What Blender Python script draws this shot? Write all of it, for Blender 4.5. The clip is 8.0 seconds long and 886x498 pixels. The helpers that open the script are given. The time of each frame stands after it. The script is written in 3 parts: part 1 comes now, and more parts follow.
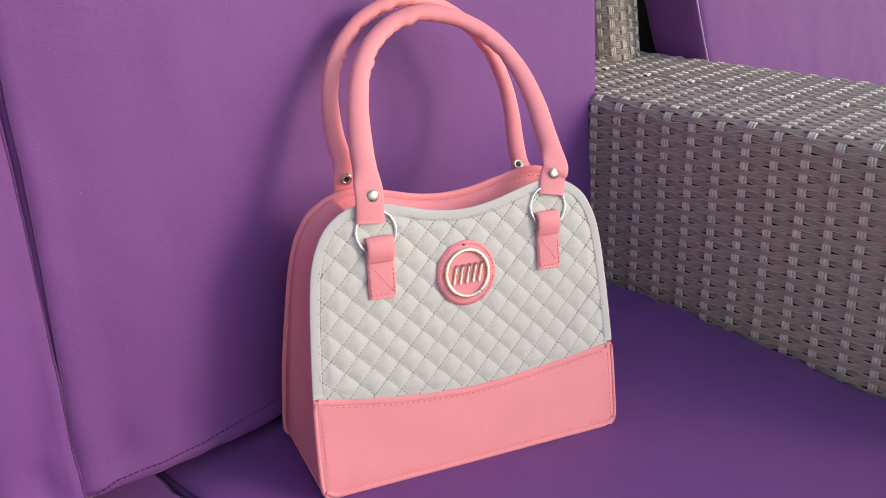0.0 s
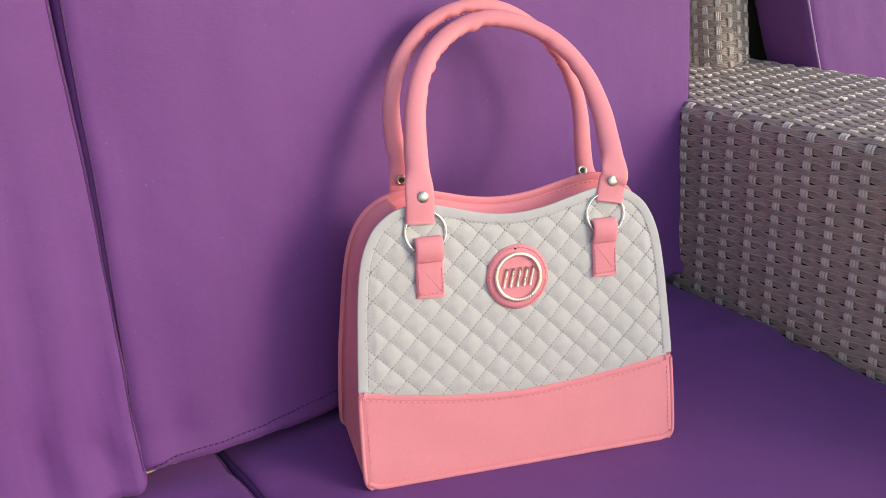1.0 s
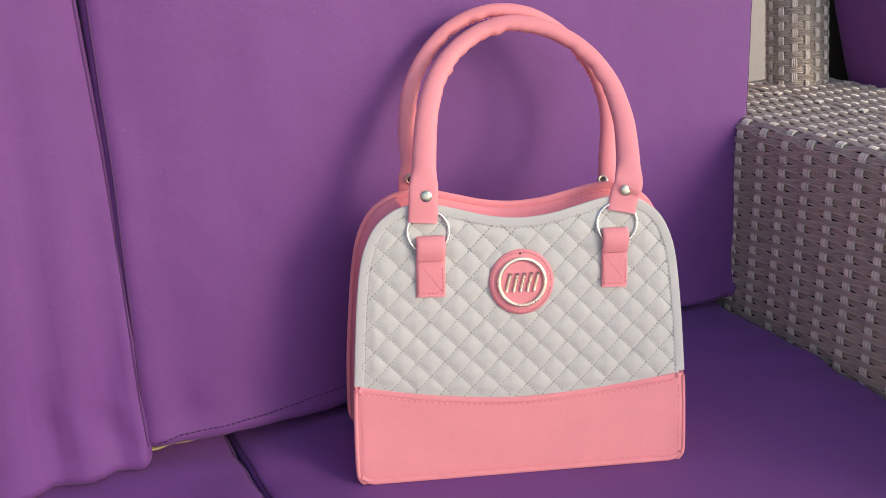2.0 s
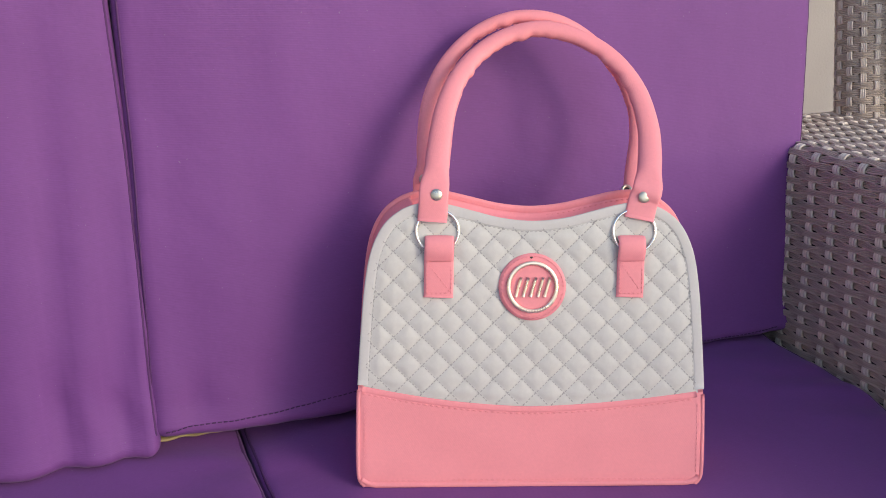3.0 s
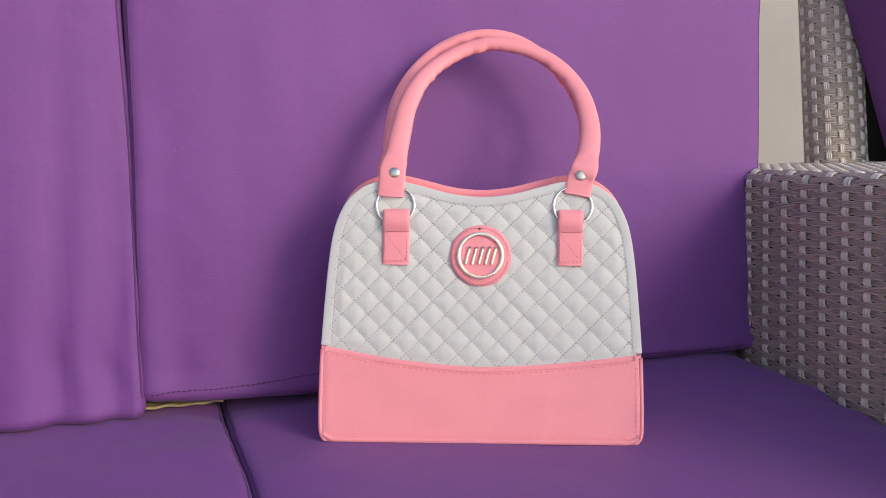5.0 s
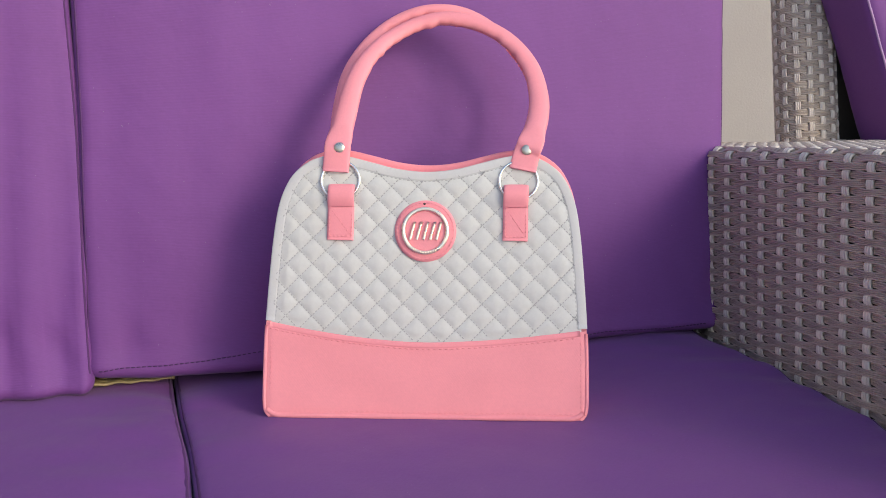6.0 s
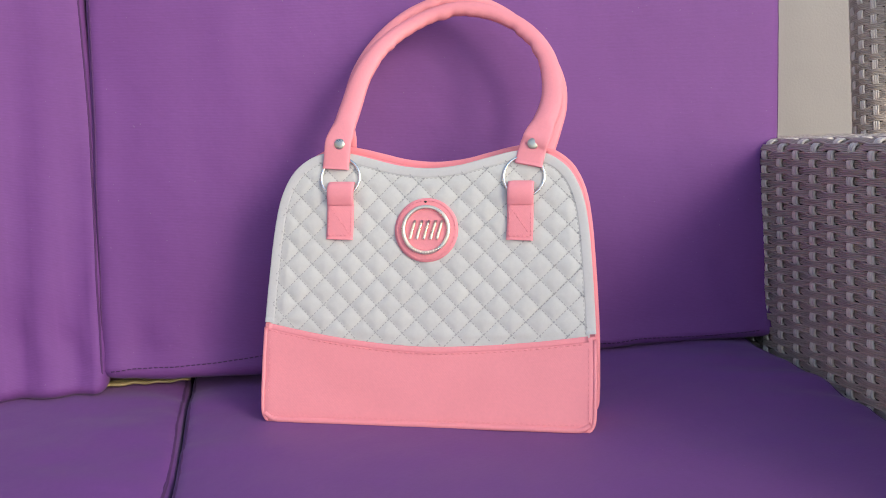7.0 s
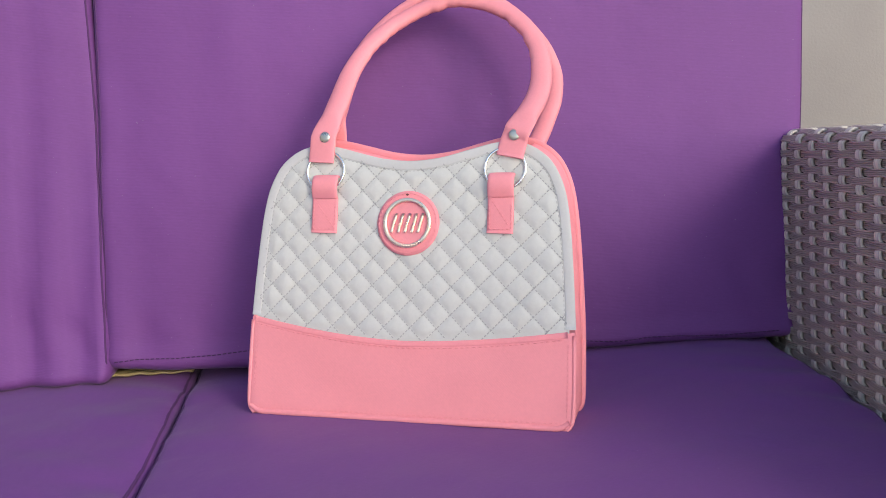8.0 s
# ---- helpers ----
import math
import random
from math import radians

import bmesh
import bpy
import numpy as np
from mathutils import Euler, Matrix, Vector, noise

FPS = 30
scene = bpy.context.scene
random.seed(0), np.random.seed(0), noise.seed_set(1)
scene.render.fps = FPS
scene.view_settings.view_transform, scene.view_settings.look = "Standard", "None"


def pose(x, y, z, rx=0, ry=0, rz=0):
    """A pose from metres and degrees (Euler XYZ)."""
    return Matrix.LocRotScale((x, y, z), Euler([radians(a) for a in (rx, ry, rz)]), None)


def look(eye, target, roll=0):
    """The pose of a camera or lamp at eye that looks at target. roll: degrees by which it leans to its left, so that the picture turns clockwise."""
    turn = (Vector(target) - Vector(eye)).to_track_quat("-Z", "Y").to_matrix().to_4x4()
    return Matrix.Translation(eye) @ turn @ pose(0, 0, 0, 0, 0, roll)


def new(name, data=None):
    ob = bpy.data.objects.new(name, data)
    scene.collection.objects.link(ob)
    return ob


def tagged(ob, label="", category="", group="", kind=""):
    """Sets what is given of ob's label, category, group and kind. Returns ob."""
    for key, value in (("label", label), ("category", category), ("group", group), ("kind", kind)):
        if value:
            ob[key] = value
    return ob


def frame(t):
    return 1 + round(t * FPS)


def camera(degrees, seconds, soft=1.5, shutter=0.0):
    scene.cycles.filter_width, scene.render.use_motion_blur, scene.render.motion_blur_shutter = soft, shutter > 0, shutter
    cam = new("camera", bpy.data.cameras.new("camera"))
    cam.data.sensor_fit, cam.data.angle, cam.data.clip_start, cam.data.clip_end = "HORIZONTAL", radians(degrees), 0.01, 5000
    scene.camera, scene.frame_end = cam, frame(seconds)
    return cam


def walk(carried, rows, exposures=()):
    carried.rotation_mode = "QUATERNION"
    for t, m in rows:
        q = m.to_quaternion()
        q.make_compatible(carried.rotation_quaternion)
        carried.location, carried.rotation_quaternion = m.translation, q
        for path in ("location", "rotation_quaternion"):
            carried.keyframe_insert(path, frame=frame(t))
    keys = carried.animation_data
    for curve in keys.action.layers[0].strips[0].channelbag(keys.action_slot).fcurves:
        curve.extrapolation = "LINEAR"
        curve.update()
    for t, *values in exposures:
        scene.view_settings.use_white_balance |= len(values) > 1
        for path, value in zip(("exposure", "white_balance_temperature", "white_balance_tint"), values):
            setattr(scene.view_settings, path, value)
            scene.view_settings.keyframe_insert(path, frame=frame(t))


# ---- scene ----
cam = camera(48.6, 8.0, soft=0.95)
# the walk: one arc round the bag; SPAN is the path's length, FIRST the first camera's pose
SPAN = 0.8
FIRST = pose(-0.52927, -0.45167, 0.94667, -25.2224, -2.8308, -44.7989)
ROWS = [
    (0.0, 0.0, 0.0, 0.0, 0.0, 0.0, -0.0),
    (0.5, 0.0457, 0.0007, -0.0011, 5.03, 0.04, -0.69),
    (1.0, 0.1063, -0.0062, 0.0002, 8.95, 0.04, -2.39),
    (1.5, 0.1778, 0.0001, -0.0047, 12.83, -0.04, -4.21),
    (3.0, 0.335, 0.071, -0.0554, 23.05, 3.23, -8.31),
    (3.5, 0.3814, 0.0858, -0.1122, 24.52, 6.19, -9.22),
    (4.0, 0.4264, 0.0921, -0.1734, 25.62, 9.81, -9.17),
    (5.5, 0.5268, 0.0597, -0.2675, 26.82, 12.37, -9.25),
    (6.0, 0.5653, 0.1008, -0.257, 27.27, 11.54, -9.31),
    (6.5, 0.6162, 0.1572, -0.2381, 30.0, 11.5, -9.89),
    (7.0, 0.661, 0.2192, -0.229, 35.16, 10.55, -10.81),
    (7.5, 0.7048, 0.2771, -0.2228, 39.25, 9.67, -11.51),
    (8.0, 0.7543, 0.3104, -0.209, 41.32, 9.41, -12.05),
]
walk(cam, [(t, FIRST @ pose(SPAN * x, SPAN * y, SPAN * z, 90 + pitch, roll, yaw)) for t, x, y, z, yaw, pitch, roll in ROWS],
     exposures=[(0.0, 0.0, 7600, 9), (1.5, -0.02, 7700, 10), (3.5, -0.09, 7350, 11), (5.5, 0.02, 7200, 9), (8.0, 0.02, 7000, 8)])

# ---- world and light ----
SUN_EL, SUN_AZ = 25.0, 34.0      # height, and degrees to the right of straight in front of the sofa
SUN_W = Vector((math.sin(radians(SUN_AZ)) * math.cos(radians(SUN_EL)), -math.cos(radians(SUN_AZ)) * math.cos(radians(SUN_EL)), math.sin(radians(SUN_EL))))
world = bpy.data.worlds.new("world")
scene.world = world
world.use_nodes = True
sky = world.node_tree.nodes.new("ShaderNodeTexSky")
sky.sky_type, sky.sun_disc = "NISHITA", False
sky.sun_elevation, sky.sun_rotation = radians(SUN_EL), math.atan2(SUN_W.x, SUN_W.y)
world.node_tree.links.new(sky.outputs[0], world.node_tree.nodes["Background"].inputs["Color"])
world.node_tree.nodes["Background"].inputs["Strength"].default_value = 0.3
sun = new("sun", bpy.data.lights.new("sun", "SUN"))
sun.data.energy, sun.data.angle, sun.data.color = 0.85, radians(16), (1.0, 0.93, 0.86)
sun.matrix_world = look(SUN_W * 5, (0, 0, 0))


# ---- materials ----
class Mat:
    """A node material with short ways to add nodes."""

    def __init__(self, name, colour, rough=0.6, metal=0.0):
        self.m = bpy.data.materials.new(name)
        self.m.use_nodes = True
        self.n, self.l = self.m.node_tree.nodes, self.m.node_tree.links
        self.b = self.n["Principled BSDF"]
        self.b.inputs["Base Color"].default_value = (*colour, 1)
        self.b.inputs["Roughness"].default_value = rough
        self.b.inputs["Metallic"].default_value = metal
        self.colour = colour
        self.co = self.n.new("ShaderNodeTexCoord").outputs["Object"]

    def add(self, kind, **values):
        node = self.n.new(kind)
        for key, value in values.items():
            node.inputs[key.replace("_", " ")].default_value = value
        return node

    def link(self, a, b):
        self.l.new(a, b)

    def noise(self, scale, detail=3.0, stretch=(1, 1, 1), rough=0.55):
        m = self.add("ShaderNodeMapping")
        m.inputs["Scale"].default_value = stretch
        self.link(self.co, m.inputs["Vector"])
        t = self.add("ShaderNodeTexNoise", Scale=scale, Detail=detail, Roughness=rough)
        self.link(m.outputs[0], t.inputs["Vector"])
        return t.outputs["Fac"]

    def ramp(self, fac, a, b, lo=0.3, hi=0.7):
        r = self.n.new("ShaderNodeValToRGB")
        r.color_ramp.elements[0].position, r.color_ramp.elements[1].position = lo, hi
        r.color_ramp.elements[0].color, r.color_ramp.elements[1].color = (*a, 1), (*b, 1)
        self.link(fac, r.inputs[0])
        return r.outputs[0]

    def mix(self, a, b, fac, kind="MIX"):
        x = self.n.new("ShaderNodeMix")
        x.data_type, x.blend_type = "RGBA", kind
        if isinstance(fac, float):
            x.inputs["Factor"].default_value = fac
        else:
            self.link(fac, x.inputs["Factor"])
        self.link(a, x.inputs[6])
        self.link(b, x.inputs[7])
        return x.outputs[2]

    def maths(self, op, a, b):
        x = self.n.new("ShaderNodeMath")
        x.operation = op
        for i, v in enumerate((a, b)):
            if isinstance(v, (int, float)):
                x.inputs[i].default_value = v
            else:
                self.link(v, x.inputs[i])
        return x.outputs[0]

    def wave(self, scale, direction, distortion=0.0):
        w = self.add("ShaderNodeTexWave", Scale=scale, Distortion=distortion)
        w.bands_direction = direction
        self.link(self.co, w.inputs["Vector"])
        return w.outputs["Fac"]

    def bump(self, height, strength, distance):
        n = self.add("ShaderNodeBump", Strength=strength, Distance=distance)
        self.link(height, n.inputs["Height"])
        for old in list(self.b.inputs["Normal"].links):
            self.link(old.from_socket, n.inputs["Normal"])
        self.link(n.outputs[0], self.b.inputs["Normal"])

    def tint(self, socket):
        self.link(socket, self.b.inputs["Base Color"])


def shade(c, k):
    return tuple(min(1.0, x * k) for x in c)


def cloth(name, colour, rough=0.75, sheen=0.25, rib=900.0, axis="Z", ribs=0.12):
    """A fine ribbed outdoor weave with faint threads and dust."""
    m = Mat(name, colour, rough)
    big = m.ramp(m.noise(5.0, 4), shade(colour, 0.93), shade(colour, 1.07))
    thread = m.ramp(m.noise(160.0, 3, (1, 1, 12) if axis == "Z" else (1, 12, 1)), shade(colour, 0.84), shade(colour, 1.16), 0.25, 0.75)
    base = m.mix(big, thread, 0.45)
    dust = m.ramp(m.noise(330.0, 2), (0, 0, 0), (1, 1, 1), 0.745, 0.765)
    pale = m.n.new("ShaderNodeRGB")
    pale.outputs[0].default_value = (*[0.5 * x + 0.2 for x in colour], 1)
    m.tint(m.mix(base, pale.outputs[0], m.maths("MULTIPLY", dust, 0.45)))
    m.bump(m.wave(rib, axis, 1.5), ribs, 0.0006)
    m.bump(m.noise(28.0, 4), 0.2, 0.004)
    m.b.inputs["Specular IOR Level"].default_value = 0.3
    m.b.inputs["Sheen Weight"].default_value = sheen
    m.b.inputs["Sheen Roughness"].default_value = 0.4
    return m.m


PURPLE = (0.178, 0.0585, 0.242)
M_BACK = cloth("purple_canvas_back", PURPLE, 0.66, 0.1, 230.0, "Z", 0.07)
M_SEAT = cloth("purple_canvas_seat", PURPLE, 0.6, 0.12, 230.0, "Y", 0.08)
M_THREAD_P = Mat("purple_thread", (0.06, 0.018, 0.085), 0.8).m
M_PIPE_P = cloth("purple_piping", (0.095, 0.032, 0.125), 0.7, 0.05)
M_PIPE_PALE = cloth("pale_purple_piping", (0.42, 0.26, 0.46), 0.6)


def leather(name, colour, rough=0.5):
    """Coated twill: a fine diagonal grain."""
    m = Mat(name, colour, rough)
    a = m.ramp(m.noise(14.0, 4), shade(colour, 0.94), shade(colour, 1.05))
    b = m.ramp(m.noise(420.0, 2), shade(colour, 0.94), shade(colour, 1.05))
    m.tint(m.mix(a, b, 0.35))
    m.b.inputs["Specular IOR Level"].default_value = 0.3
    m.bump(m.wave(420.0, "DIAGONAL", 2.0), 0.1, 0.0005)
    m.bump(m.noise(700.0, 2), 0.15, 0.0006)
    m.bump(m.noise(40.0, 3), 0.1, 0.002)
    return m.m


PINK = (0.90, 0.318, 0.362)
M_PINK = leather("pink_coated_twill", PINK)
M_PINK_STITCH = Mat("pink_thread", (0.86, 0.285, 0.325), 0.7).m
M_QUILT = leather("pale_grey_quilt", (0.61, 0.61, 0.59), 0.6)
M_HEM = leather("pale_grey_hem", (0.585, 0.58, 0.575), 0.6)
M_GREY_STITCH = Mat("grey_thread", (0.40, 0.40, 0.40), 0.8).m


def metal(name, colour, rough):
    m = Mat(name, colour, rough, 1.0)
    r = m.ramp(m.noise(120.0, 3), (rough * 0.7,) * 3, (rough * 1.4,) * 3)
    m.link(r, m.b.inputs["Roughness"])
    return m.m


M_STEEL = metal("bright_nickel", (0.88, 0.86, 0.83), 0.24)
M_GOLD = metal("pale_gold", (0.98, 0.86, 0.70), 0.32)
M_BRASS = metal("dull_nickel", (0.62, 0.58, 0.5), 0.3)
M_HOLE = Mat("rivet_hole", (0.03, 0.03, 0.03), 0.7).m


def rattan(name, colour):
    m = Mat(name, colour, 0.42)
    info = m.n.new("ShaderNodeObjectInfo").outputs["Random"]
    one = m.ramp(info, shade(colour, 0.84), shade(colour, 1.14), 0.0, 1.0)
    two = m.ramp(m.noise(60.0, 4), shade(colour, 0.75), shade(colour, 1.2))
    wire = m.ramp(m.n.new("ShaderNodeNewGeometry").outputs["Random Per Island"], shade(colour, 0.72), shade(colour, 1.28), 0.0, 1.0)
    m.tint(m.mix(m.mix(one, two, 0.4), wire, 0.5))
    m.bump(m.noise(500.0, 2), 0.12, 0.0006)
    return m.m


RATTAN = (0.51, 0.425, 0.36)
M_RATTAN = rattan("grey_brown_rattan", RATTAN)
# same rattan, paler: the light that proud stakes catch is painted in
M_STAKE = rattan("lit_stake_rattan", (0.77, 0.685, 0.60))
# near-black cores: the shade in the weave's gaps is put into their colour
M_GAP_SHADE = Mat("gap_shade_under_weave", (0.07, 0.06, 0.052), 0.8).m
M_STRAW = rattan("yellowed_rattan", (0.36, 0.28, 0.13))


def plaster(name, low, high):
    m = Mat(name, high, 0.85)
    m.tint(m.ramp(m.noise(3.0, 5), low, high))
    m.bump(m.noise(180.0, 4), 0.25, 0.003)
    return m.m


def paving():
    m = Mat("terrace_paving", (0.46, 0.44, 0.41), 0.8)
    m.tint(m.ramp(m.noise(6.0, 5), (0.40, 0.375, 0.35), (0.54, 0.51, 0.475)))
    m.bump(m.noise(90.0, 4), 0.3, 0.004)
    return m.m


M_HOUSE = plaster("greyed_house_render", (0.35, 0.322, 0.315), (0.41, 0.382, 0.37))
# cream is kept paler than the house wall, so the added walls bounce more
M_WALL, M_FLOOR = plaster("cream_render", (0.46, 0.42, 0.385), (0.54, 0.5, 0.46)), paving()


# ---- mesh helpers ----
def part(name, bm, material, parent=None, label="", smooth=True):
    """Links a bmesh as one mesh object under a thing or a part."""
    me = bpy.data.meshes.new(name)
    bm.to_mesh(me)
    bm.free()
    me.materials.append(material)
    me.polygons.foreach_set("use_smooth", [smooth] * len(me.polygons))
    ob = new(name, me)
    if parent is not None:
        ob.parent = parent
    return tagged(ob, label)


def thing(name, m, label, category, group="", kind=""):
    ob = new(name)
    ob.empty_display_size = 0.05
    ob.matrix_world = m
    return tagged(ob, label, category, group, kind)


def smooth_path(pts, per=8, closed=False):
    """A Catmull-Rom curve through the points, per pieces to a stretch."""
    pts = [Vector(p) for p in pts]
    n, out = len(pts), []
    for i in range(n if closed else n - 1):
        if closed:
            a, b, c, d = (pts[(i + k) % n] for k in (-1, 0, 1, 2))
        else:
            a, b, c, d = pts[max(i - 1, 0)], pts[i], pts[i + 1], pts[min(i + 2, n - 1)]
        for k in range(per):
            t = k / per
            out.append(0.5 * (2 * b + (c - a) * t + (2 * a - 5 * b + 4 * c - d) * t * t + (3 * b - a - 3 * c + d) * t ** 3))
    if not closed:
        out.append(pts[-1].copy())
    return out


def even(pts, step, closed=False):
    """The path walked in even steps."""
    pts = [Vector(p) for p in pts] + ([Vector(pts[0])] if closed else [])
    out, need = [pts[0].copy()], step
    for a, b in zip(pts, pts[1:]):
        d, at = (b - a).length, 0.0
        while d - at >= need:
            at += need
            out.append(a.lerp(b, at / d))
            need = step
        need -= d - at
    return out


def sweep(bm, pts, section, side, closed=False, caps=True):
    """Sweeps section(i, n) -> [(across, out), ...] along pts; side: the 'out' direction, a vector or a function of i."""
    n, rings = len(pts), []
    for i, p in enumerate(pts):
        a = pts[(i - 1) % n] if closed or i > 0 else p
        b = pts[(i + 1) % n] if closed or i < n - 1 else p
        t = (b - a).normalized()
        o = side(i) if callable(side) else side
        o = (o - t * o.dot(t)).normalized()
        c = t.cross(o)
        rings.append([bm.verts.new(p + c * x + o * y) for x, y in section(i, n)])
    k = len(rings[0])
    for i in range(n if closed else n - 1):
        r, s = rings[i], rings[(i + 1) % n]
        for j in range(k):
            bm.faces.new((r[j], r[(j + 1) % k], s[(j + 1) % k], s[j]))
    if caps and not closed:
        bm.faces.new(rings[0])
        bm.faces.new(rings[-1][::-1])
    return rings


def oval(w, h, k=10, power=2.0):
    out = []
    for j in range(k):
        a = 2 * math.pi * j / k
        c, s = math.cos(a), math.sin(a)
        out.append((w * math.copysign(abs(c) ** (2 / power), c), h * math.copysign(abs(s) ** (2 / power), s)))
    return out


def stitches(bm, pts, normal, long=0.0024, gap=0.0013, thick=0.00032, closed=False):
    """A row of small thread stitches along a path."""
    marks = even(pts, long + gap, closed)
    for i, a in enumerate(marks[:-1]):
        t = (marks[i + 1] - a).normalized()
        o = (normal(i / len(marks)) if callable(normal) else normal)
        c = t.cross(o).normalized()
        b = a + t * long
        low = [bm.verts.new(p + c * s * thick) for p in (a, b) for s in (-1, 1)]
        top = [bm.verts.new(p.lerp((a + b) / 2, 0.2) + o * thick * 1.6 + c * s * thick * 0.6) for p in (a, b) for s in (-1, 1)]
        for q in ((0, 1, 3, 2),):
            bm.faces.new([top[j] for j in q])
        for x, y in ((0, 1), (1, 3), (3, 2), (2, 0)):
            bm.faces.new((low[x], low[y], top[y], top[x]))


def rounded_box(size, radius, step, shape=None):
    """A box about the origin with rounded edges, finely divided; shape(p, n) -> p moves each point."""
    bm = bmesh.new()
    half = Vector(size) / 2
    grid = {}
    counts = [max(2, round(s / step)) for s in size]

    def ticks(axis):
        h, r, n = half[axis], radius, counts[axis]
        inner = [-h + r + (2 * h - 2 * r) * i / n for i in range(n + 1)]
        edge = [r * (1 - math.cos(math.pi / 2 * k / 4)) for k in range(4)]
        return [-h + e for e in edge] + inner + [h - e for e in reversed(edge)]

    tk = [ticks(a) for a in range(3)]

    def vert(p):
        key = tuple(round(x, 6) for x in p)
        if key not in grid:
            q = Vector(p)
            core = Vector([max(-half[a] + radius, min(half[a] - radius, q[a])) for a in range(3)])
            n = q - core
            n = n.normalized() if n.length > 1e-9 else Vector((0, 0, 1))
            q = core + n * radius
            grid[key] = bm.verts.new(shape(q, n) if shape else q)
        return grid[key]

    for axis in range(3):
        u, v = (axis + 1) % 3, (axis + 2) % 3
        for sign in (-1, 1):
            for i in range(len(tk[u]) - 1):
                for j in range(len(tk[v]) - 1):
                    quad = []
                    for a, b in ((i, j), (i + 1, j), (i + 1, j + 1), (i, j + 1)):
                        p = [0, 0, 0]
                        p[axis], p[u], p[v] = sign * half[axis], tk[u][a], tk[v][b]
                        quad.append(vert(p))
                    quad = quad if sign > 0 else quad[::-1]
                    if len(set(quad)) == 4:
                        bm.faces.new(quad)
    return bm


def slab(bm, lo, hi):
    """A plain box from lo to hi."""
    v = [bm.verts.new((x, y, z)) for x in (lo[0], hi[0]) for y in (lo[1], hi[1]) for z in (lo[2], hi[2])]
    for q in ((0, 1, 3, 2), (4, 6, 7, 5), (0, 4, 5, 1), (2, 3, 7, 6), (0, 2, 6, 4), (1, 5, 7, 3)):
        bm.faces.new([v[i] for i in q])
    return bm


# ---- setting: terrace floor and the house wall behind ----
SEAT = 0.42
tagged(part("floor", slab(bmesh.new(), (-1.8, -5.7, -0.12), (12, 1.3, 0.0)), M_FLOOR, smooth=False), "grey stone terrace floor under the sofa", "floor", kind="structure")
# the south wall is added out of view, to close the terrace for bounces
tagged(part("wall_south", slab(bmesh.new(), (-1.8, -5.9, -0.12), (12, -5.7, 0.9)), M_WALL, smooth=False), "unseen low cream wall added far across the terrace", "wall", kind="structure")
tagged(part("wall_north", slab(bmesh.new(), (-1.8, 1.3, -0.12), (12, 1.5, 2.6)), M_HOUSE, smooth=False), "pale greyed rendered house wall behind the sofa", "wall", kind="structure")


# added out of view: cuts sky light from the left, bounces warm fill
tagged(part("wall_west", slab(bmesh.new(), (-1.8, -5.7, -0.12), (-1.6, 1.3, 1.5)), M_WALL, smooth=False), "unseen low cream wall added to shape the light at the sofa end", "wall", kind="structure")


# ---- cushions ----
def crease(p, seed, k=1.0):
    """Soft folds and puckers of stuffed cloth."""
    q = p + Vector((seed * 3.1, seed * 1.7, 0))
    return k * (0.005 * noise.noise(q * 5) + 0.0018 * noise.noise(Vector((q.x * 22, q.y * 22, q.z * 5))) + 0.001 * noise.noise(q * 45))


